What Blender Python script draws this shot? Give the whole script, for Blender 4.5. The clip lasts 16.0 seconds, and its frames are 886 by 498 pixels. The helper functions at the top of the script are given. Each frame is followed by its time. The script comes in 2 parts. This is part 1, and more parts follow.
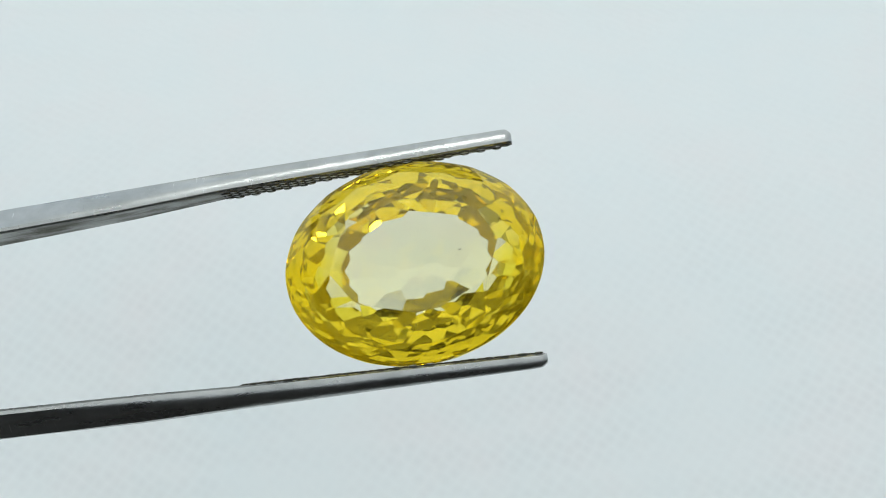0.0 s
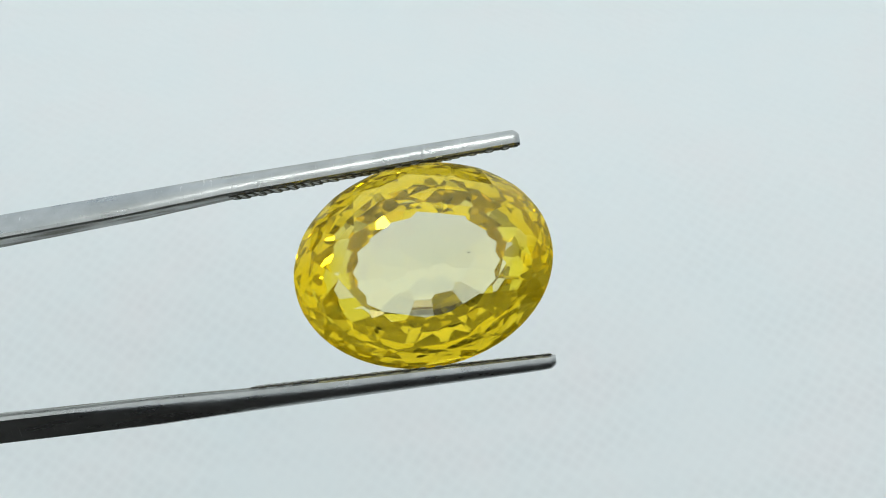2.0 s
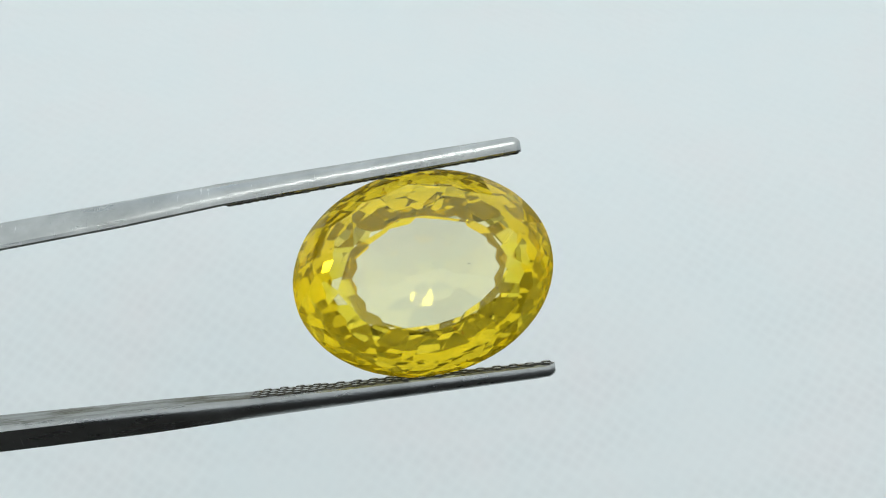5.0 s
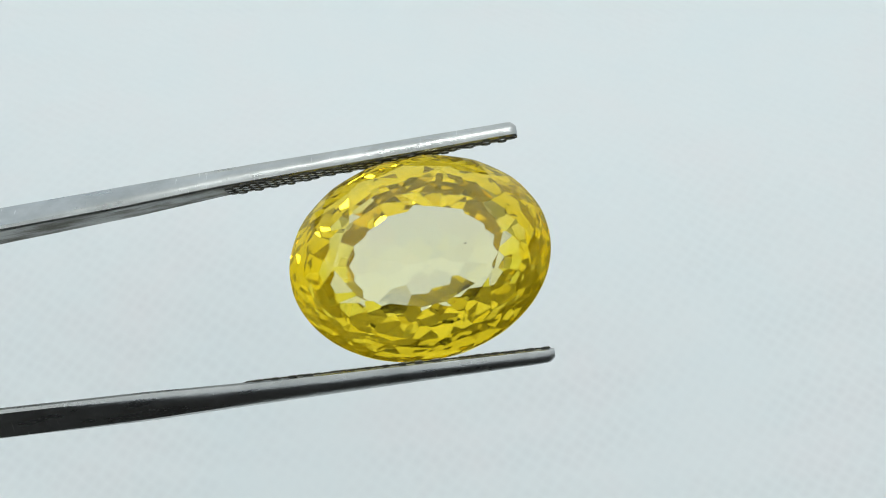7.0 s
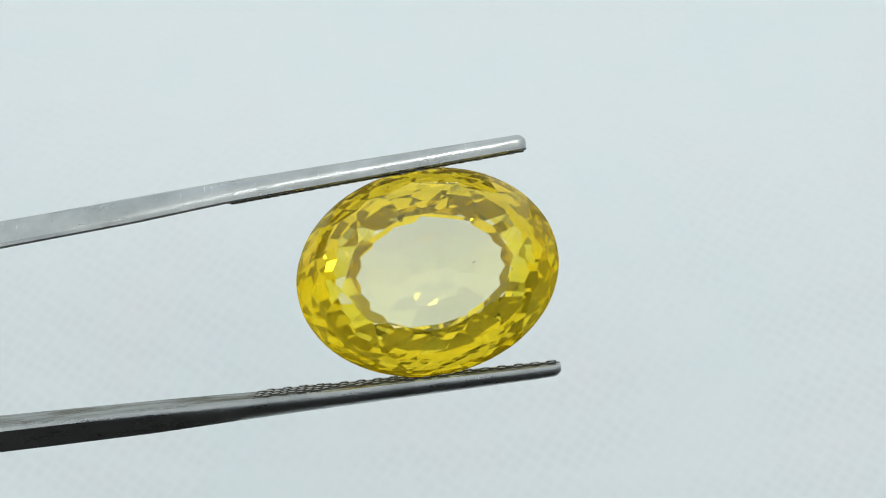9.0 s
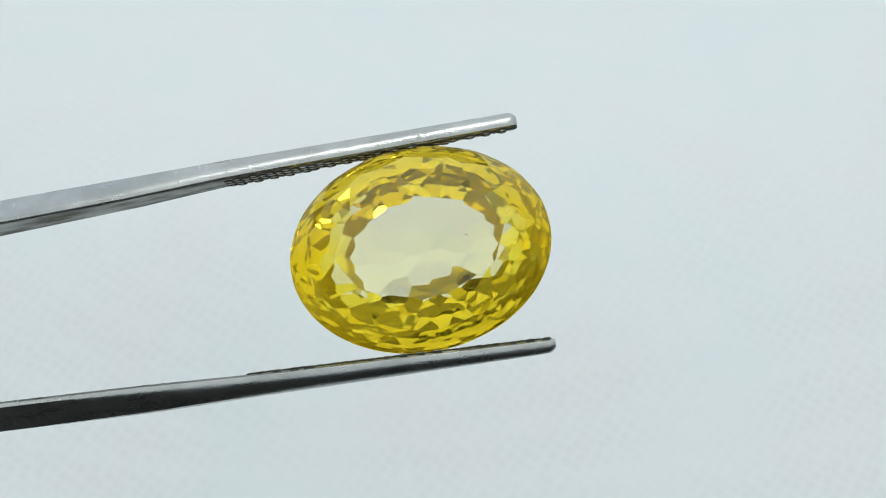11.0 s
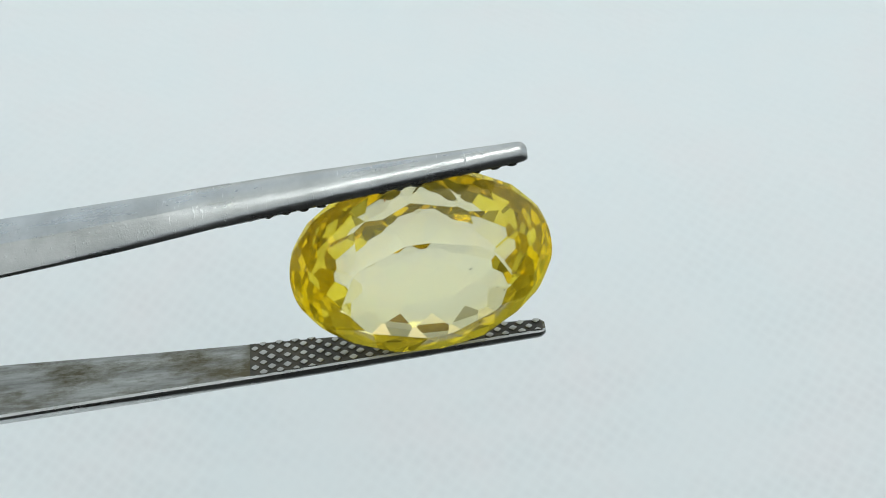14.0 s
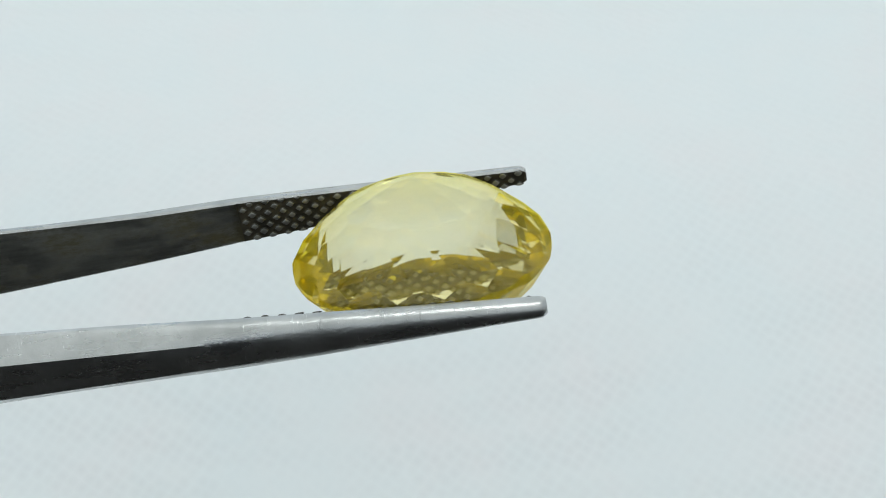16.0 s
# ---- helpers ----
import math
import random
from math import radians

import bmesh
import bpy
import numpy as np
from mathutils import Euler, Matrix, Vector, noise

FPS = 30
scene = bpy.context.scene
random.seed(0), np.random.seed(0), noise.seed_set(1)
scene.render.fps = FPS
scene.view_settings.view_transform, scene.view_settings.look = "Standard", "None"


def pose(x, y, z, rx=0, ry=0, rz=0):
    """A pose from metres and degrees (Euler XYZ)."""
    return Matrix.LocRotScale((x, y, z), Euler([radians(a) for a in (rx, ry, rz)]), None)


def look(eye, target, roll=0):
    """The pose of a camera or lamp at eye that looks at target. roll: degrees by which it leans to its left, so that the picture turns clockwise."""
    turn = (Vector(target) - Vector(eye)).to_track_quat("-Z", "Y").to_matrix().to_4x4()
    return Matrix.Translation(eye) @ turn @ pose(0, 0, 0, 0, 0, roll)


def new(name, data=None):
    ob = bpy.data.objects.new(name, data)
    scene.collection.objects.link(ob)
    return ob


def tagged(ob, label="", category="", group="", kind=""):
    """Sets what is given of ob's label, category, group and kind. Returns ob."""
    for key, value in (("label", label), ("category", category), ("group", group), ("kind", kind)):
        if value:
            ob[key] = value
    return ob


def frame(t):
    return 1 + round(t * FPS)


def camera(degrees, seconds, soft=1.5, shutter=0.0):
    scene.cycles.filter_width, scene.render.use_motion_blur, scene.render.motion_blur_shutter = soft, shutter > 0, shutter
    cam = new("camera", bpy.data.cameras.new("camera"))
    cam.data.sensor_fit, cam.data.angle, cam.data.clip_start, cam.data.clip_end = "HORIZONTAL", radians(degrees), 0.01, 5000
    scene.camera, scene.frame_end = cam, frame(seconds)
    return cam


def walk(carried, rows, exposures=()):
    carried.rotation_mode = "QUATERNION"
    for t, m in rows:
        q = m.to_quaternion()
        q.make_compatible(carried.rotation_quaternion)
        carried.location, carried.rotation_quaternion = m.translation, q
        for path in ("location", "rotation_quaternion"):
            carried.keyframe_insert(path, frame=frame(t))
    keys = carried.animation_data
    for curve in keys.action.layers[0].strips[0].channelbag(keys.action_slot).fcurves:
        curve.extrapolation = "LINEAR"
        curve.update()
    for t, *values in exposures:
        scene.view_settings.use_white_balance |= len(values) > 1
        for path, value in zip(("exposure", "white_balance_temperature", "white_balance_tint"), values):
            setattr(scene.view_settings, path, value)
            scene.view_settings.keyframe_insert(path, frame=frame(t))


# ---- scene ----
MM = 0.001
EYE = look((0.0, 0.0, 0.30), (0.0, 0.643, -0.466))

cam = camera(31.0, 16.0, soft=1.0)
walk(cam, [(0.0, EYE), (16.0, EYE)])

# seconds; turn about the tweezers' length, yaw, roll (degrees); place before the camera (mm)
HELD = [
    (0.0, -5.4, -1.0, 6.8, -1.28, -0.79, 74.08),
    (0.5, -3.9, -0.9, 6.5, -1.13, -0.96, 74.14),
    (1.0, -0.6, -0.4, 6.6, -1.13, -0.98, 74.06),
    (1.5, 1.1, -0.1, 6.5, -0.91, -1.19, 74.06),
    (2.0, -2.5, -0.7, 6.9, -0.89, -0.87, 74.04),
    (2.5, -4.7, -1.1, 6.9, -1.00, -0.69, 74.03),
    (3.0, -2.0, -0.9, 6.7, -0.81, -1.01, 74.06),
    (3.5, 0.8, -0.7, 6.8, -0.89, -1.08, 73.98),
    (4.0, 4.0, -0.8, 6.8, -0.92, -1.29, 73.98),
    (6.5, 0.3, -1.2, 6.8, -0.88, -0.83, 73.20),
    (7.0, -5.7, -1.6, 7.2, -1.03, -0.54, 73.31),
    (7.5, -4.1, -1.4, 7.2, -1.03, -0.61, 73.32),
    (8.0, -2.2, -1.0, 7.1, -0.90, -0.73, 73.45),
    (8.5, 3.0, -0.5, 6.7, -0.74, -1.18, 73.39),
    (9.0, 3.2, -0.5, 6.7, -0.69, -1.17, 73.19),
    (9.5, -3.0, -1.0, 7.3, -0.85, -0.59, 73.11),
    (10.0, -5.0, -0.9, 7.3, -0.99, -0.25, 73.05),
    (12.5, 0.8, 0.0, 8.3, -1.01, 0.18, 74.04),
    (13.0, 5.6, 0.8, 8.5, -1.08, 0.50, 73.97),
    (13.3, 9.0, 1.1, 8.3, -1.18, 0.52, 73.90),
    (13.5, 15.6, 1.5, 7.7, -1.06, -0.32, 73.73),
    (13.8, 26.3, 1.1, 7.2, -1.01, -0.53, 73.51),
    (14.0, 38.4, 1.9, 7.1, -1.01, -0.59, 73.11),
    (14.2, 52.0, 2.4, 7.1, -1.16, -0.81, 72.71),
    (14.5, 65.4, 2.5, 7.1, -1.31, 0.28, 72.46),
    (14.7, 73.0, 2.5, 7.6, -1.41, 1.65, 72.60),
    (14.9, 77.5, 2.0, 7.9, -1.50, 1.86, 72.80),
    (15.0, 83.3, 1.2, 8.5, -1.64, 2.63, 72.95),
    (15.2, 93.7, 2.0, 9.3, -1.40, 2.52, 73.22),
    (15.3, 96.7, 1.9, 9.0, -1.43, 1.77, 73.47),
    (15.4, 98.1, 2.2, 9.0, -1.44, 1.50, 73.64),
    (15.5, 105.8, 0.7, 8.8, -1.31, 1.02, 73.86),
    (15.7, 115.8, 0.7, 9.0, -1.14, 0.48, 74.00),
    (16.0, 126.7, -0.2, 8.7, -1.01, -0.09, 73.99),
]


# ---- light ----
world = bpy.data.worlds.new("daylight")
scene.world = world
world.use_nodes = True
sky = world.node_tree.nodes.new("ShaderNodeTexSky")
sky.sky_type = "NISHITA"
sky.sun_disc = False
sky.sun_elevation, sky.sun_rotation = radians(40), radians(20)
world.node_tree.links.new(sky.outputs[0], world.node_tree.nodes["Background"].inputs[0])
world.node_tree.nodes["Background"].inputs[1].default_value = 0.05
scene.view_settings.exposure = 0.0


def area_lamp(name, place, target, size, size_y, power, colour, shape="RECTANGLE"):
    data = bpy.data.lights.new(name, "AREA")
    data.shape, data.size, data.size_y, data.energy, data.color = shape, size, size_y, power, colour
    ob = new(name, data)
    ob.matrix_world = look(place, target)
    return ob


# daylight from four unseen windows, an added ceiling fill, the round lamp under it
area_lamp("unseen_window_light", (0.1, 1.96, 0.86), (0.1, 0.0, 0.86), 3.3, 1.62, 11.2, (0.88, 0.98, 0.985))
# south, west and east are added to brighten what the stone reflects
area_lamp("unseen_window_light", (0.0, -1.56, 1.345), (0.0, 0.0, 1.345), 3.7, 0.66, 6.2, (0.92, 0.98, 0.97))
area_lamp("unseen_window_light", (-2.06, 0.45, 0.86), (0.0, 0.45, 0.86), 2.8, 1.62, 9.3, (0.90, 0.98, 0.98))
area_lamp("unseen_window_light", (2.06, 0.45, 0.86), (0.0, 0.45, 0.86), 2.8, 1.62, 9.3, (0.90, 0.98, 0.98))
# fill added across the ceiling so that the stone's inner reflections turn bright
area_lamp("ceiling_fill", (0.0, 0.21, 1.66), (0.0, 0.21, 0.0), 3.9, 3.35, 23.6, (0.92, 0.99, 0.98))
area_lamp("lamp_light", (0.10, 0.05, 1.60), (0.10, 0.05, 0.0), 0.30, 0.30, 3.4, (0.96, 0.99, 0.98), "DISK")
scene.cycles.max_bounces, scene.cycles.transmission_bounces = 24, 24


# ---- materials ----
def material(name):
    m = bpy.data.materials.new(name)
    m.use_nodes = True
    nodes, links = m.node_tree.nodes, m.node_tree.links
    return m, nodes, links, nodes["Principled BSDF"]


def noise_node(nodes, links, scale, detail=4.0, rough=0.55, stretch=None):
    coords = nodes.new("ShaderNodeTexCoord")
    tex = nodes.new("ShaderNodeTexNoise")
    tex.inputs["Scale"].default_value, tex.inputs["Detail"].default_value, tex.inputs["Roughness"].default_value = scale, detail, rough
    if stretch:
        mapping = nodes.new("ShaderNodeMapping")
        mapping.inputs["Scale"].default_value = stretch
        links.new(coords.outputs["Object"], mapping.inputs[0])
        links.new(mapping.outputs[0], tex.inputs["Vector"])
    else:
        links.new(coords.outputs["Object"], tex.inputs["Vector"])
    return tex


def ramp_node(nodes, links, source, stops):
    ramp = nodes.new("ShaderNodeValToRGB")
    while len(ramp.color_ramp.elements) < len(stops):
        ramp.color_ramp.elements.new(0.5)
    for el, (at, col) in zip(ramp.color_ramp.elements, stops):
        el.position, el.color = at, (*col, 1)
    links.new(source, ramp.inputs[0])
    return ramp


def bump_node(nodes, links, bsdf, height, strength, distance, before=None):
    b = nodes.new("ShaderNodeBump")
    b.inputs["Strength"].default_value, b.inputs["Distance"].default_value = strength, distance
    links.new(height, b.inputs["Height"])
    if before:
        links.new(before.outputs[0], b.inputs["Normal"])
    links.new(b.outputs[0], bsdf.inputs["Normal"])
    return b


def steel_material(name, low, high, rough_low, rough_high):
    """Brushed stainless steel: fine marks along the length, blotchy wear, tiny pits."""
    m, nodes, links, bsdf = material(name)
    bsdf.inputs["Metallic"].default_value = 1.0
    wear = noise_node(nodes, links, 420, 5, 0.6)
    brush = noise_node(nodes, links, 1500, 4, 0.6, (0.18, 1.0, 1.0))
    col = ramp_node(nodes, links, wear.outputs[0], [(0.3, low), (0.7, high)])
    rough = nodes.new("ShaderNodeMapRange")
    rough.inputs[3].default_value, rough.inputs[4].default_value = rough_low, rough_high
    rough.inputs[1].default_value, rough.inputs[2].default_value = 0.3, 0.7
    links.new(brush.outputs[0], rough.inputs[0])
    links.new(rough.outputs[0], bsdf.inputs["Roughness"])
    # short bright scratches across the arm, in patches
    line = noise_node(nodes, links, 1600, 2, 0.5, (5.0, 0.8, 0.8))
    patch = noise_node(nodes, links, 190, 2, 0.5)
    thin = ramp_node(nodes, links, line.outputs[0], [(0.67, (0, 0, 0)), (0.72, (1, 1, 1))])
    some = ramp_node(nodes, links, patch.outputs[0], [(0.47, (0, 0, 0)), (0.56, (1, 1, 1))])
    scratch, both = nodes.new("ShaderNodeMath"), nodes.new("ShaderNodeMix")
    scratch.operation = "MULTIPLY"
    links.new(thin.outputs[0], scratch.inputs[0])
    links.new(some.outputs[0], scratch.inputs[1])
    both.data_type = "RGBA"
    links.new(scratch.outputs[0], both.inputs["Factor"])
    links.new(col.outputs[0], both.inputs["A"])
    both.inputs["B"].default_value = (0.70, 0.71, 0.70, 1)
    links.new(both.outputs["Result"], bsdf.inputs["Base Color"])
    nick = noise_node(nodes, links, 1500, 4, 0.7, (2.6, 0.8, 0.8))
    cut = ramp_node(nodes, links, nick.outputs[0], [(0.62, (0, 0, 0)), (0.70, (1, 1, 1))])
    pit = noise_node(nodes, links, 6000, 3, 0.7)
    first = bump_node(nodes, links, bsdf, brush.outputs[0], 0.55, 0.00003)
    second = bump_node(nodes, links, bsdf, wear.outputs[0], 0.14, 0.00009, first)
    third = bump_node(nodes, links, bsdf, cut.outputs[0], 0.35, 0.00004, second)
    fourth = bump_node(nodes, links, bsdf, scratch.outputs[0], 0.5, 0.00002, third)
    bump_node(nodes, links, bsdf, pit.outputs[0], 0.45, 0.00003, fourth)
    return m


def stained_steel_material():
    """The inner faces: dull ground steel with brown stains."""
    m, nodes, links, bsdf = material("stained_steel")
    stain = noise_node(nodes, links, 620, 8, 0.74, (0.4, 1.0, 1.0))
    brush = noise_node(nodes, links, 2600, 6, 0.72, (0.10, 1.0, 1.0))
    mask = ramp_node(nodes, links, stain.outputs[0], [(0.45, (0, 0, 0)), (0.62, (1, 1, 1))])
    steel = ramp_node(nodes, links, brush.outputs[0], [(0.3, (0.16, 0.16, 0.15)), (0.7, (0.38, 0.39, 0.365))])
    mix = nodes.new("ShaderNodeMix")
    mix.data_type = "RGBA"
    coords, along = nodes.new("ShaderNodeTexCoord"), nodes.new("ShaderNodeSeparateXYZ")
    links.new(coords.outputs["Object"], along.inputs[0])
    near, dirt = nodes.new("ShaderNodeMapRange"), nodes.new("ShaderNodeMath")
    near.inputs[1].default_value, near.inputs[2].default_value = -0.0090, -0.0085
    links.new(along.outputs["X"], near.inputs[0])
    spot = noise_node(nodes, links, 1600, 4, 0.6)
    dirt.operation = "MULTIPLY"
    links.new(near.outputs[0], dirt.inputs[0])
    links.new(spot.outputs[0], dirt.inputs[1])
    most = nodes.new("ShaderNodeMath")
    most.operation, most.use_clamp = "MULTIPLY_ADD", True
    links.new(dirt.outputs[0], most.inputs[0])
    most.inputs[1].default_value = 1.5
    links.new(mask.outputs[0], most.inputs[2])
    links.new(most.outputs[0], mix.inputs["Factor"])
    links.new(steel.outputs[0], mix.inputs["A"])
    mix.inputs["B"].default_value = (0.095, 0.085, 0.05, 1)
    links.new(mix.outputs["Result"], bsdf.inputs["Base Color"])
    metal = nodes.new("ShaderNodeMapRange")
    metal.inputs[3].default_value, metal.inputs[4].default_value = 0.95, 0.45
    links.new(mask.outputs[0], metal.inputs[0])
    links.new(metal.outputs[0], bsdf.inputs["Metallic"])
    rough = nodes.new("ShaderNodeMapRange")
    rough.inputs[3].default_value, rough.inputs[4].default_value = 0.40, 0.66
    links.new(mask.outputs[0], rough.inputs[0])
    links.new(rough.outputs[0], bsdf.inputs["Roughness"])
    bump_node(nodes, links, bsdf, brush.outputs[0], 0.4, 0.00003)
    return m


def plain_material(name, low, high, scale, roughness, bump=0.0, depth=0.001, gloss=0.5):
    m, nodes, links, bsdf = material(name)
    tex = noise_node(nodes, links, scale, 5, 0.6)
    col = ramp_node(nodes, links, tex.outputs[0], [(0.3, low), (0.7, high)])
    links.new(col.outputs[0], bsdf.inputs["Base Color"])
    bsdf.inputs["Roughness"].default_value = roughness
    bsdf.inputs["Specular IOR Level"].default_value = gloss
    if bump:
        bump_node(nodes, links, bsdf, tex.outputs[0], bump, depth)
    return m


def cloth_material():
    """White quilted cloth: a faint diamond weave, soft blotches of pink and blue."""
    m, nodes, links, bsdf = material("white_cloth")
    blotch = noise_node(nodes, links, 26, 4, 0.6)
    col = ramp_node(nodes, links, blotch.outputs[0], [(0.3, (0.73, 0.775, 0.785)), (0.5, (0.745, 0.775, 0.78)), (0.7, (0.76, 0.765, 0.77))])
    links.new(col.outputs[0], bsdf.inputs["Base Color"])
    bsdf.inputs["Roughness"].default_value = 0.85
    coords = nodes.new("ShaderNodeTexCoord")
    dots = nodes.new("ShaderNodeTexVoronoi")
    dots.inputs["Scale"].default_value, dots.inputs["Randomness"].default_value = 400, 0.35
    turned = nodes.new("ShaderNodeMapping")
    turned.inputs["Rotation"].default_value = (0, 0, radians(34))
    links.new(coords.outputs["Object"], turned.inputs[0])
    links.new(turned.outputs[0], dots.inputs["Vector"])
    shade = ramp_node(nodes, links, dots.outputs["Distance"], [(0.0, (0.945, 0.942, 0.944)), (0.75, (1, 1, 1))])
    patch = noise_node(nodes, links, 14, 3, 0.6)
    amount = ramp_node(nodes, links, patch.outputs[0], [(0.34, (0, 0, 0)), (0.52, (1, 1, 1))])
    # embossed dots shaded into the colour, fading far off in place of blur
    span, worn, amount_left = nodes.new("ShaderNodeSeparateXYZ"), nodes.new("ShaderNodeMapRange"), nodes.new("ShaderNodeMath")
    links.new(coords.outputs["Object"], span.inputs[0])
    links.new(span.outputs["Y"], worn.inputs[0])
    worn.inputs[1].default_value, worn.inputs[2].default_value = 0.20, 0.29
    worn.inputs[3].default_value, worn.inputs[4].default_value = 1.0, 0.15
    amount_left.operation = "MULTIPLY"
    links.new(amount.outputs[0], amount_left.inputs[0])
    links.new(worn.outputs[0], amount_left.inputs[1])
    dotted = nodes.new("ShaderNodeMix")
    dotted.data_type, dotted.blend_type = "RGBA", "MULTIPLY"
    links.new(amount_left.outputs[0], dotted.inputs["Factor"])
    links.new(col.outputs[0], dotted.inputs["A"])
    links.new(shade.outputs[0], dotted.inputs["B"])
    links.new(dotted.outputs["Result"], bsdf.inputs["Base Color"])
    weave = bump_node(nodes, links, bsdf, dots.outputs["Distance"], 0.05, 0.0005)
    soft = noise_node(nodes, links, 60, 3, 0.5)
    bump_node(nodes, links, bsdf, soft.outputs[0], 0.10, 0.003, weave)
    return m


def gem_material():
    """Clear yellow sapphire: pale where the light goes straight through, deep where it is thrown about inside."""
    m = bpy.data.materials.new("yellow_sapphire")
    m.use_nodes = True
    nodes, links = m.node_tree.nodes, m.node_tree.links
    nodes.remove(nodes["Principled BSDF"])
    coords, place = nodes.new("ShaderNodeTexCoord"), nodes.new("ShaderNodeSeparateXYZ")
    links.new(coords.outputs["Object"], place.inputs[0])
    # light passing more directly along one long side is put in as paler colour
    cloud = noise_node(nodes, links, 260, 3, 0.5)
    pale_side, side = nodes.new("ShaderNodeMapRange"), nodes.new("ShaderNodeMath")
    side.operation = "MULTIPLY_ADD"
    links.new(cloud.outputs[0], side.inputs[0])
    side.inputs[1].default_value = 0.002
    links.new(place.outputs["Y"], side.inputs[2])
    pale_side.inputs[1].default_value, pale_side.inputs[2].default_value = 0.0012, 0.0040
    links.new(side.outputs[0], pale_side.inputs[0])
    through_colour = ramp_node(nodes, links, pale_side.outputs[0], [(0.0, (1.0, 0.98, 0.81)), (1.0, (1.0, 0.98, 0.86))])
    inside_colour = ramp_node(nodes, links, pale_side.outputs[0], [(0.0, (1.0, 0.865, 0.10)), (1.0, (1.0, 0.94, 0.62))])
    # the flat top's inner reflections are tinted paler, as if less light were absorbed
    top, top_pale = nodes.new("ShaderNodeMapRange"), nodes.new("ShaderNodeMix")
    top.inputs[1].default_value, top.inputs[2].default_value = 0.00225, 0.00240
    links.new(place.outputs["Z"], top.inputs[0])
    top_pale.data_type = "RGBA"
    links.new(top.outputs[0], top_pale.inputs["Factor"])
    links.new(inside_colour.outputs[0], top_pale.inputs["A"])
    top_pale.inputs["B"].default_value = (1.0, 0.95, 0.72, 1)
    bent, thrown = nodes.new("ShaderNodeBsdfRefraction"), nodes.new("ShaderNodeBsdfGlossy")
    bent.inputs["IOR"].default_value, bent.inputs["Roughness"].default_value = 1.765, 0.0
    thrown.inputs["Roughness"].default_value = 0.0
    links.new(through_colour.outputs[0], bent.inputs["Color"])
    links.new(top_pale.outputs["Result"], thrown.inputs["Color"])
    gloss, crystal = nodes.new("ShaderNodeFresnel"), nodes.new("ShaderNodeMixShader")
    gloss.inputs["IOR"].default_value = 1.765
    links.new(gloss.outputs[0], crystal.inputs[0])
    links.new(bent.outputs[0], crystal.inputs[1])
    links.new(thrown.outputs[0], crystal.inputs[2])
    # fine silk scatters a little light; thickened at the edge to brighten dark facets
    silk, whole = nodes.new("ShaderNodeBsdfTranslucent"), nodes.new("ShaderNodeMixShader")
    silk_colour = ramp_node(nodes, links, pale_side.outputs[0], [(0.0, (1.0, 0.80, 0.06)), (1.0, (1.0, 0.92, 0.55))])
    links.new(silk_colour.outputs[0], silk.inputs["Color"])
    oval, reach, rim_glow = nodes.new("ShaderNodeMapping"), nodes.new("ShaderNodeVectorMath"), nodes.new("ShaderNodeMapRange")
    oval.inputs["Scale"].default_value = (1 / 0.0060, 1 / 0.0047, 0.0)
    links.new(coords.outputs["Object"], oval.inputs[0])
    reach.operation = "LENGTH"
    links.new(oval.outputs[0], reach.inputs[0])
    links.new(reach.outputs["Value"], rim_glow.inputs[0])
    rim_glow.inputs[1].default_value, rim_glow.inputs[2].default_value = 0.55, 0.85
    rim_glow.inputs[3].default_value, rim_glow.inputs[4].default_value = 0.025, 0.19
    links.new(rim_glow.outputs[0], whole.inputs[0])
    links.new(crystal.outputs[0], whole.inputs[1])
    links.new(silk.outputs[0], whole.inputs[2])
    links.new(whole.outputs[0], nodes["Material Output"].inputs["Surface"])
    return m


STEEL = steel_material("brushed_steel", (0.37, 0.38, 0.375), (0.54, 0.55, 0.545), 0.22, 0.40)
WORN = steel_material("worn_steel", (0.32, 0.325, 0.31), (0.52, 0.525, 0.50), 0.40, 0.60)
STAINED = stained_steel_material()
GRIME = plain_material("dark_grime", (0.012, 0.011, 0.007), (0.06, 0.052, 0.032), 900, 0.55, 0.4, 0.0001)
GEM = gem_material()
SPECK = plain_material("dark_speck", (0.05, 0.04, 0.03), (0.12, 0.09, 0.05), 4000, 0.6)
AMBER = plain_material("amber_speck", (0.45, 0.14, 0.01), (0.65, 0.25, 0.02), 4000, 0.4)
CLOTH = cloth_material()
PAINT = plain_material("white_paint", (0.74, 0.75, 0.75), (0.80, 0.81, 0.81), 3, 0.8, 0.1, 0.002)
# for the unseen panel whose dark shows in the steel
DARK_BEHIND = plain_material("charcoal_behind", (0.042, 0.042, 0.044), (0.058, 0.058, 0.060), 3, 0.95, 0.1, 0.002, 0.08)
# near-black so that the unseen table and floor darken the steel's reflections
WOOD = plain_material("dark_wood", (0.023, 0.022, 0.021), (0.040, 0.038, 0.036), 14, 0.9, 0.2, 0.001, 0.08)


# ---- building helpers ----
def mesh_object(name, bm, mats, parent=None, label="", smooth=False):
    me = bpy.data.meshes.new(name)
    bmesh.ops.recalc_face_normals(bm, faces=bm.faces[:])
    for f in bm.faces:
        f.smooth = smooth
    bm.to_mesh(me)
    bm.free()
    for mat in mats if isinstance(mats, (list, tuple)) else [mats]:
        me.materials.append(mat)
    ob = new(name, me)
    if parent:
        ob.parent = parent
    if label:
        ob["label"] = label
    return ob


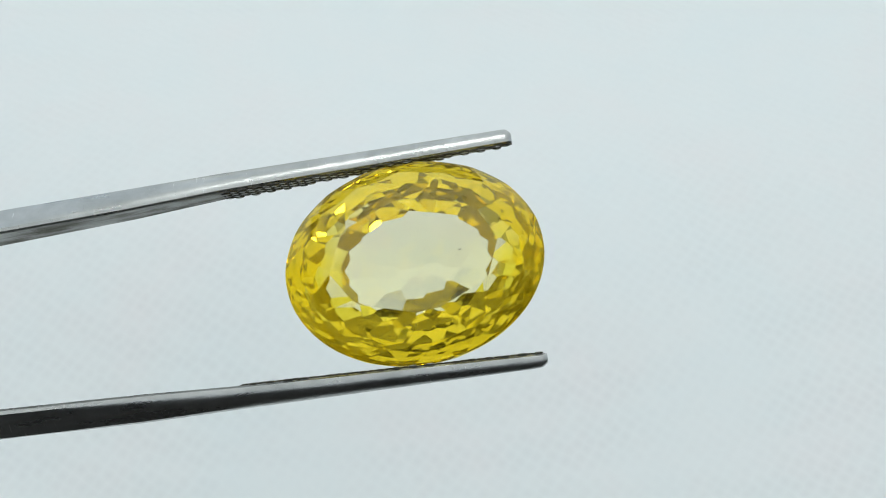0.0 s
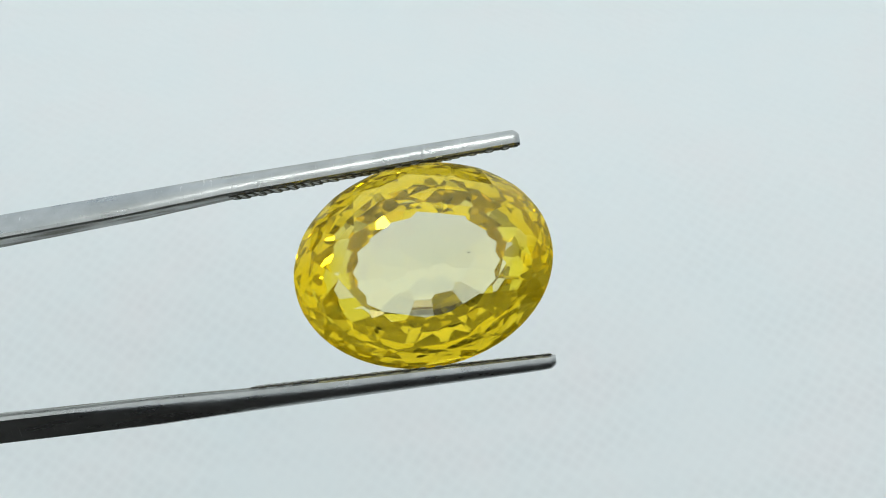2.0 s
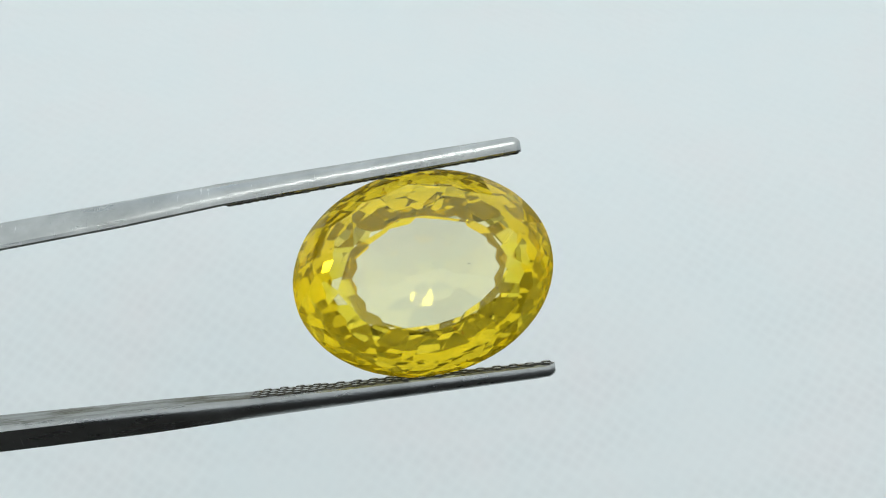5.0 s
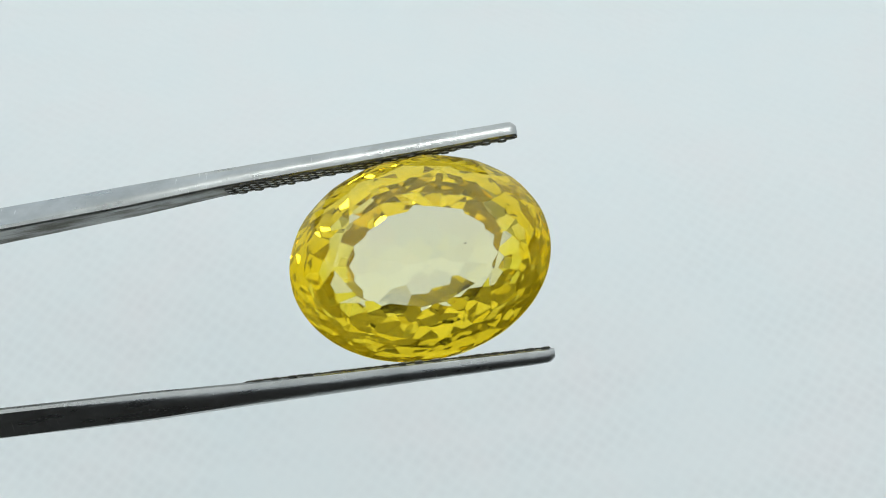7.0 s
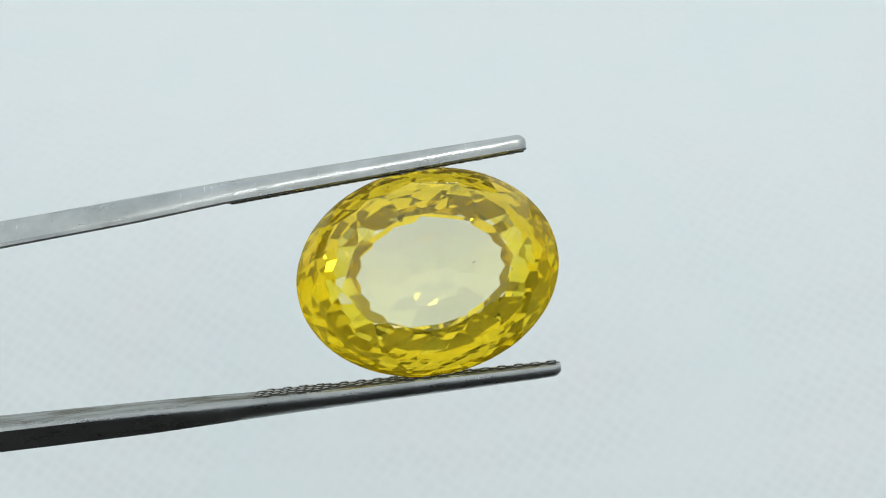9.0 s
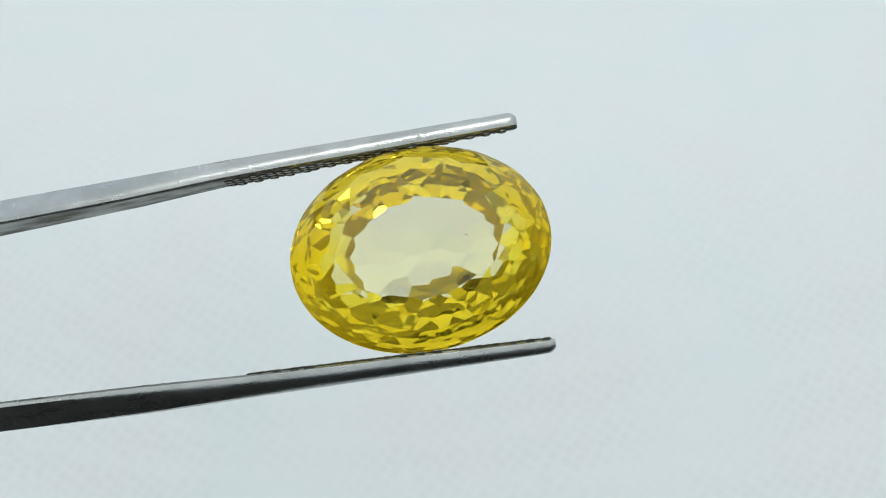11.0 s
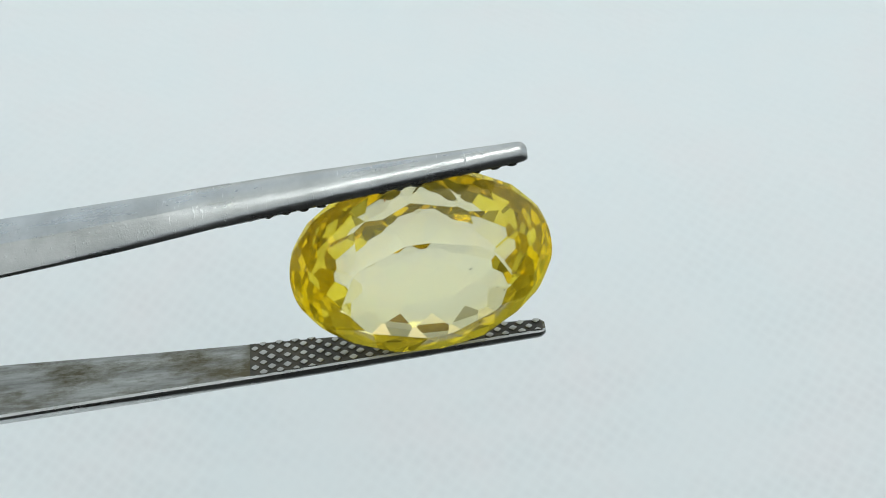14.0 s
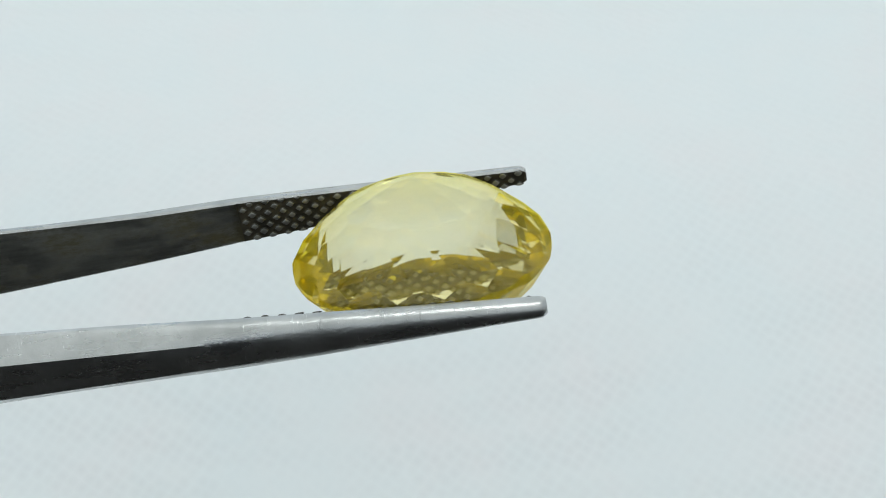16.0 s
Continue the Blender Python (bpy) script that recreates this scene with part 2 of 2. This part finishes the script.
def box(bm, lo, hi, bevel=0.0):
    r = bmesh.ops.create_cube(bm, size=1)
    for v in r["verts"]:
        v.co = Vector([lo[i] + (v.co[i] + 0.5) * (hi[i] - lo[i]) for i in range(3)])
    if bevel:
        edges = list({e for v in r["verts"] for e in v.link_edges})
        bmesh.ops.bevel(bm, geom=edges, offset=bevel, segments=2, affect="EDGES")


def structure(name, lo, hi, mat, label):
    bm = bmesh.new()
    box(bm, lo, hi)
    return tagged(mesh_object(name, bm, mat), label, name.split("_")[0], kind="structure")


# ---- the room, unseen, which closes the place ----
FLOOR, TOP = -0.75, 1.70
structure("floor", (-2.1, -1.6, FLOOR - 0.1), (2.1, 2.1, FLOOR), WOOD, "unseen dark wooden floor of the room")
structure("ceiling", (-2.1, -1.6, TOP), (2.1, 2.1, TOP + 0.1), PAINT, "plain white painted ceiling")
# unseen, stands in for the dark figure behind the camera in the reflections
structure("wainscot", (-2.2, -1.598, FLOOR), (2.2, -1.57, 0.95), DARK_BEHIND, "unseen charcoal panel that darkens the reflections in the steel")


def unseen_wall(name, turn, reach, near, far, x0, x1, z0, z1):
    """Unseen wall with a wide window opening, reach metres from the middle, turned about it."""
    bm = bmesh.new()
    box(bm, (near, reach, FLOOR), (x0, reach + 0.1, TOP))
    box(bm, (x1, reach, FLOOR), (far, reach + 0.1, TOP))
    box(bm, (x0, reach, FLOOR), (x1, reach + 0.1, z0))
    box(bm, (x0, reach, z1), (x1, reach + 0.1, TOP))
    bm.transform(Matrix.Rotation(radians(turn), 4, "Z"))
    tagged(mesh_object(name, bm, PAINT), "plain white painted wall, unseen, with a wide opening that lets light in", "wall", kind="structure")


unseen_wall("wall_north", 0, 2.0, -2.2, 2.2, -1.6, 1.8, 0.02, 1.69)
# the other three openings only let in added light for the stone
unseen_wall("wall_south", 180, 1.6, -2.2, 2.2, -1.9, 1.9, 1.0, 1.69)
unseen_wall("wall_west", 90, 2.1, -1.59, 1.99, -1.0, 1.9, 0.02, 1.69)
unseen_wall("wall_east", -90, 2.1, -1.99, 1.59, -1.9, 1.0, 0.02, 1.69)


def ceiling_lamp():
    bm = bmesh.new()
    bmesh.ops.create_cone(bm, cap_ends=True, segments=40, radius1=0.165, radius2=0.17, depth=0.03)
    ob = tagged(mesh_object("ceiling_lamp", bm, PAINT), "round white lamp fixed under the ceiling", "lamp")
    ob.location = (0.10, 0.05, 1.622)
    # unseen panel behind the added ceiling fill
    bm = bmesh.new()
    box(bm, (-2.0, -1.5, 1.667), (2.0, 1.92, TOP - 0.002), 0.004)
    tagged(mesh_object("fill_panel", bm, PAINT), "wide flat white panel under the ceiling, unseen, added as fill", "light panel")


ceiling_lamp()


def table():
    ob = tagged(new("table"), "unseen dark wooden table under the white cloth", "table")
    ob.location = (0, 0.25, FLOOR)
    bm = bmesh.new()
    box(bm, (-1.36, -1.05, 0.71), (1.36, 1.70, 0.748), 0.004)
    mesh_object("tabletop", bm, WOOD, ob)
    for sx in (-1, 1):
        for y in (-0.97, 1.62):
            bm = bmesh.new()
            box(bm, (sx * 1.28 - 0.03, y - 0.03, 0.0), (sx * 1.28 + 0.03, y + 0.03, 0.709), 0.004)
            mesh_object("leg", bm, WOOD, ob)


table()


def cloth():
    """Soft white cloth laid on the table; slight swells shade its near part."""
    bm = bmesh.new()
    nx, ny = 160, 140
    x0, x1, y0, y1 = -1.26, 1.26, 0.0, 1.90
    tops = [[None] * (ny + 1) for _ in range(nx + 1)]
    for i in range(nx + 1):
        for j in range(ny + 1):
            x, y = x0 + (x1 - x0) * i / nx, y0 + (y1 - y0) * j / ny
            # two humps tilt the near cloth darker, in place of a soft shadow
            h = 0.004 + 0.0012 * noise.noise(Vector((x * 9, y * 9, 3))) + 0.017 * math.exp(-((y - 0.26 + 0.1 * x) / 0.12) ** 2) + 0.010 * math.exp(-((x + 0.03) / 0.07) ** 2 - ((y - 0.23) / 0.05) ** 2)
            tops[i][j] = bm.verts.new((x, y, h))
    for i in range(nx):
        for j in range(ny):
            bm.faces.new((tops[i][j], tops[i + 1][j], tops[i + 1][j + 1], tops[i][j + 1]))
    rim = [e for e in bm.edges if e.is_boundary]
    made = bmesh.ops.extrude_edge_only(bm, edges=rim)
    for v in made["geom"]:
        if isinstance(v, bmesh.types.BMVert):
            v.co.z = -0.0015
    ob = mesh_object("cloth", bm, CLOTH, smooth=True)
    return tagged(ob, "soft white woven cloth spread on the table", "cloth")


cloth()


# ---- the tweezers ----
BACK = -128.0
TIP = {1: 5.12, -1: 5.55}
STATIONS = (BACK, -110, -60, -20, -13, -8.6, 4.7, 5.6)
# for each arm: inner face from the middle, front and back edge, height of the side, whole thickness (mm)
SECTIONS = {
    1: ((-3.28, -3.0, 1.0, 3.42, 3.90, 4.31, 5.12, 5.17), (3.2, 4.5, 4.6, 2.20, 1.76, 1.42, 0.45, 0.40),
        (-2.9, -4.0, -4.1, -1.74, -1.40, -1.18, -0.52, -0.48), (0.30, 0.30, 0.30, 0.26, 0.24, 0.22, 0.20, 0.18), (1.6, 1.6, 1.7, 1.24, 1.17, 1.02, 0.75, 0.68)),
    -1: ((-3.32, -3.6, -4.1, -4.38, -4.46, -4.58, -4.69, -4.72), (3.0, 4.2, 4.3, 2.00, 1.58, 1.29, 0.48, 0.44),
         (-3.0, -4.2, -4.3, -1.64, -1.26, -1.16, -0.50, -0.46), (0.30, 0.30, 0.30, 0.26, 0.24, 0.22, 0.16, 0.14), (1.6, 1.6, 1.7, 1.34, 1.28, 1.05, 0.68, 0.60)),
}


def section(side, x):
    y, front, back, edge, thick = (float(np.interp(x, STATIONS, row)) for row in SECTIONS[side])
    end = min(max(0.0, (x - TIP[side] + 0.32) / 0.32), 1.0)
    shrink = math.sqrt(max(0.0, 1 - 0.48 * end ** 2))
    middle = (front + back) / 2
    return y, middle + (front - middle) * shrink, middle + (back - middle) * shrink, edge, thick * (1 - 0.3 * end ** 2)


def arm_mesh(side):
    """A tapered arm: flat inside; outside three facets that melt into a round back towards the tip."""
    bm = bmesh.new()
    tip = TIP[side]
    xs = list(np.linspace(BACK, -62, 24)) + list(np.linspace(-60, -21, 20)) + list(np.linspace(-20, tip - 0.75, 46)) + [tip - d for d in (0.6, 0.45, 0.34, 0.26, 0.18, 0.1, 0.04, 0.0)]
    rings = []
    for x in xs:
        y, front, back, edge, thick = section(side, x)
        flat = float(np.interp(x, [-18, -5], [1.0, 0.0]))
        mid, w = (front + back) / 2, (front - back) / 2
        ring = []
        for k in range(19):
            a = math.pi * k / 18
            c, q = math.cos(a), abs(math.cos(a))
            round_y = edge + (thick - edge) * math.sin(a) ** 0.85
            hard_y = thick - 0.05 * q if q < 0.49 else edge + (thick - 0.025 - edge) * (1 - q) / 0.5
            ring.append((x, y + side * (round_y * (1 - flat) + hard_y * flat), mid + c * w))
        ring.append((x, y + side * 0.09, back + 0.01))
        ring.append((x, y, back + 0.11))
        ring += [(x, y, mid + z * w) for z in (-0.45, 0.0, 0.45)]
        ring.append((x, y, front - 0.11))
        ring.append((x, y + side * 0.09, front - 0.01))
        rings.append([bm.verts.new(Vector(p) * MM) for p in ring])
    n = len(rings[0])
    for a, b in zip(rings, rings[1:]):
        for k in range(n):
            f = bm.faces.new((a[k], a[(k + 1) % n], b[(k + 1) % n], b[k]))
            f.material_index = 1 if 20 <= k < n - 2 else 0
    bm.faces.new(rings[0])
    bm.faces.new(rings[-1])
    return bm


def knurl_mesh(side):
    """The gripping pad: a dark floor with rows of worn, blunt teeth."""
    bm = bmesh.new()
    rng = random.Random(5 + side)
    last = TIP[side] - 0.12
    prev = None
    for x in np.linspace(-8.55, last, 40):
        y, front, back, _, _ = section(side, x)
        y -= side * 0.012
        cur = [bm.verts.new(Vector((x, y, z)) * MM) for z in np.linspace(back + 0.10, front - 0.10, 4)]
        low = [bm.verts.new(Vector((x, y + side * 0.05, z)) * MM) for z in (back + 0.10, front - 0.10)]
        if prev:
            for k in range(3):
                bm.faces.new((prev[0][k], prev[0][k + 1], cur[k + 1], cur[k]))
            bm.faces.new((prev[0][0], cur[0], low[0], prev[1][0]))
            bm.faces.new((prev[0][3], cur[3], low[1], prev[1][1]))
        prev = (cur, low)
    for i in range(40):
        x = -8.3 + i * 0.385
        if x > last - 0.1:
            continue
        y, front, back, _, _ = section(side, x)
        for j in range(-4, 5):
            z = j * 0.335 + 0.04
            if (i + j) % 2 or not back + 0.02 < z < front - 0.02:
                continue
            s = rng.uniform(0.9, 1.1)
            foot, top, h = 0.24 * s, 0.11 * s, 0.085 * rng.uniform(0.85, 1.1)
            dx, dz = rng.uniform(-0.02, 0.02), rng.uniform(-0.02, 0.02)
            layers = []
            for r, up in ((foot, 0.0), ((foot + top) * 0.53, 0.7), (top, 0.97), (top * 0.55, 1.0)):
                ring = []
                for c in range(8):
                    a, k = c * math.pi / 4, 1.0 if c % 2 == 0 else 0.82
                    zz = max(back + 0.06, min(front - 0.06, z + dz + r * k * math.sin(a) * 0.88))
                    ring.append(bm.verts.new(Vector((x + dx + r * k * math.cos(a), y - side * (0.01 + h * up), zz)) * MM))
                layers.append(ring)
            for a, b in zip(layers, layers[1:]):
                for c in range(8):
                    f = bm.faces.new((a[c], a[(c + 1) % 8], b[(c + 1) % 8], b[c]))
                    f.material_index = 0 if a is layers[0] else 1
            bm.faces.new(layers[-1]).material_index = 1
    return bm


def tweezers():
    ob = tagged(new("tweezers"), "worn steel gem tweezers with knurled tips, gripping a yellow gem", "tweezers")
    for side, name in ((1, "upper"), (-1, "lower")):
        arm = mesh_object("arm", arm_mesh(side), [STEEL, STAINED], ob, "tapered brushed steel arm with a stained inner face", smooth=True)
        arm.data.set_sharp_from_angle(angle=radians(24))
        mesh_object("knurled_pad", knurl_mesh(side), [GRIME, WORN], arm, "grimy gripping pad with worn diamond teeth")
    bm = bmesh.new()
    box(bm, (-132 * MM, -5.0 * MM, -3.0 * MM), (-120 * MM, -1.6 * MM, 3.0 * MM), 0.6 * MM)
    mesh_object("joint", bm, STEEL, ob)
    return ob


# ---- the gem ----
GEM_A, GEM_B = 6.03, 4.73
GEM_MIDDLE = Vector((0.0, 0.12, 0.1))
GEM_TURN = radians(4.5)
GEM_PITCH = radians(-4.0)


# tiers of facets: from and to (shares of the girdle's length and width, height in mm), number, share of a step by which they are turned
GEM_TIERS = (
    ((0.610, 0.515, 2.42), (0.800, 0.770, 1.76), 8, 0.5),
    ((0.640, 0.540, 2.42), (0.850, 0.835, 1.48), 8, 0.0),
    ((0.850, 0.835, 1.48), (0.955, 0.950, 0.62), 16, 0.5),
    ((0.955, 0.950, 0.62), (1.000, 1.000, 0.16), 16, 0.0),
    ((1.000, 1.000, -0.08), (0.945, 0.935, -0.70), 18, 0.5),
    ((0.945, 0.935, -0.70), (0.840, 0.815, -1.42), 18, 0.0),
    ((0.840, 0.815, -1.42), (0.715, 0.680, -2.16), 18, 0.5),
    ((0.715, 0.680, -2.16), (0.560, 0.515, -2.92), 18, 0.0),
    ((0.560, 0.515, -2.92), (0.360, 0.320, -3.50), 16, 0.5),
    ((0.360, 0.320, -3.50), (0.170, 0.145, -3.90), 10, 0.0),
    ((0.170, 0.145, -3.90), (0.040, 0.040, -4.08), 6, 0.5),
)


def gem_cut():
    """An oval cylinder ground down facet by facet, tier by tier, by hand: no two facets quite alike."""
    bm = bmesh.new()
    around = [(GEM_A * math.cos(2 * math.pi * k / 72), GEM_B * math.sin(2 * math.pi * k / 72)) for k in range(72)]
    low, high = ([bm.verts.new((x, y, z)) for x, y in around] for z in (-4.10, 2.42))
    bm.faces.new(high)
    bm.faces.new(low[::-1])
    for k in range(72):
        bm.faces.new((low[k], low[(k + 1) % 72], high[(k + 1) % 72], high[k]))
    rng = random.Random(21)
    for (long0, wide0, z0), (long1, wide1, z1), n, turned in GEM_TIERS:
        for k in range(n):
            a = 2 * math.pi * (k + turned + rng.uniform(-0.09, 0.09)) / n
            c, q = math.cos(a), math.sin(a)
            p0, p1 = (Vector((GEM_A * l * c + 0.2 * (1 - l), GEM_B * w * q, z)) for l, w, z in ((long0, wide0, z0), (long1, wide1, z1)))
            along = Vector((-GEM_A * q, GEM_B * c, rng.uniform(-0.09, 0.09)))
            out = along.cross(p1 - p0).normalized()
            if out.x * c + out.y * q < 0:
                out.negate()
            p0 += out * rng.uniform(-0.015, 0.015)
            cut = bmesh.ops.bisect_plane(bm, geom=bm.verts[:] + bm.edges[:] + bm.faces[:], dist=1e-5, plane_co=p0, plane_no=out, clear_outer=True)
            rim = [e for e in cut["geom_cut"] if isinstance(e, bmesh.types.BMEdge)]
            if len(rim) > 2:
                bmesh.ops.contextual_create(bm, geom=rim)
    bmesh.ops.remove_doubles(bm, verts=bm.verts[:], dist=0.004)
    bmesh.ops.dissolve_degenerate(bm, edges=bm.edges[:], dist=0.002)
    bmesh.ops.recalc_face_normals(bm, faces=bm.faces[:])
    return bm


def gem_part(name, polygons, parent, label=""):
    """Some of the facets as one mesh; the facets of all parts together close the stone."""
    me = bpy.data.meshes.new(name)
    verts, faces = [], []
    for poly in polygons:
        faces.append(list(range(len(verts), len(verts) + len(poly))))
        verts += poly
    me.from_pydata(verts, [], faces)
    me.materials.append(GEM)
    ob = new(name, me)
    ob.parent = parent
    if label:
        ob["label"] = label
    return ob


def gemstone():
    bm = gem_cut()
    place = Matrix.Translation(GEM_MIDDLE) @ Matrix.Rotation(GEM_PITCH, 4, "X") @ Matrix.Rotation(GEM_TURN, 4, "Z")
    groups = {"table_facet": [], "crown": [], "girdle": [], "pavilion": []}
    for f in bm.faces:
        z = f.calc_center_median().z
        name = "table_facet" if z > 2.4 else "girdle" if abs(f.normal.z) < 0.05 else "crown" if f.normal.z > 0 else "pavilion"
        groups[name].append([tuple((place @ v.co) * MM) for v in f.verts])
    bm.free()
    ob = tagged(new("gemstone"), "oval faceted transparent yellow sapphire held between the tweezers", "gemstone")
    for name, label in (("table_facet", "large flat oval top facet"), ("crown", "ring of kite and triangle facets"),
                        ("girdle", "thin smooth edge of the stone"), ("pavilion", "stepped rows of facets down to the point")):
        gem_part(name, groups[name], ob, label)
    for place_mm, size, mat in (((0.55, 0.55, 0.6), (0.05, 0.03, 0.04), SPECK), ((2.15, 0.35, 0.4), (0.09, 0.03, 0.03), SPECK), ((2.0, 0.1, 0.5), (0.03, 0.03, 0.03), SPECK),
                                ((3.3, -0.9, 0.3), (0.05, 0.05, 0.04), SPECK), ((3.6, -1.15, 0.2), (0.04, 0.06, 0.04), SPECK),
                                ((-1.25, 3.85, 0.35), (0.05, 0.14, 0.06), AMBER)):
        bm = bmesh.new()
        bmesh.ops.create_icosphere(bm, subdivisions=1, radius=1.0)
        for v in bm.verts:
            k = 1 + 0.3 * noise.noise(v.co * 2 + Vector(place_mm))
            v.co = Vector([place_mm[i] + v.co[i] * size[i] * k for i in range(3)]) * MM
        mesh_object("inclusion", bm, mat, ob, "tiny speck inside the stone")
    return ob


def motions():
    rows = [(t, EYE @ Matrix.Translation((x * MM, y * MM, -z * MM)) @ Matrix.Rotation(radians(roll), 4, "Z")
             @ Matrix.Rotation(radians(yaw), 4, "Y") @ Matrix.Rotation(radians(turn), 4, "X"))
            for t, turn, yaw, roll, x, y, z in HELD]
    for thing in (held_tweezers, held_gem):
        walk(thing, rows)


held_tweezers = tweezers()
held_gem = gemstone()
motions()
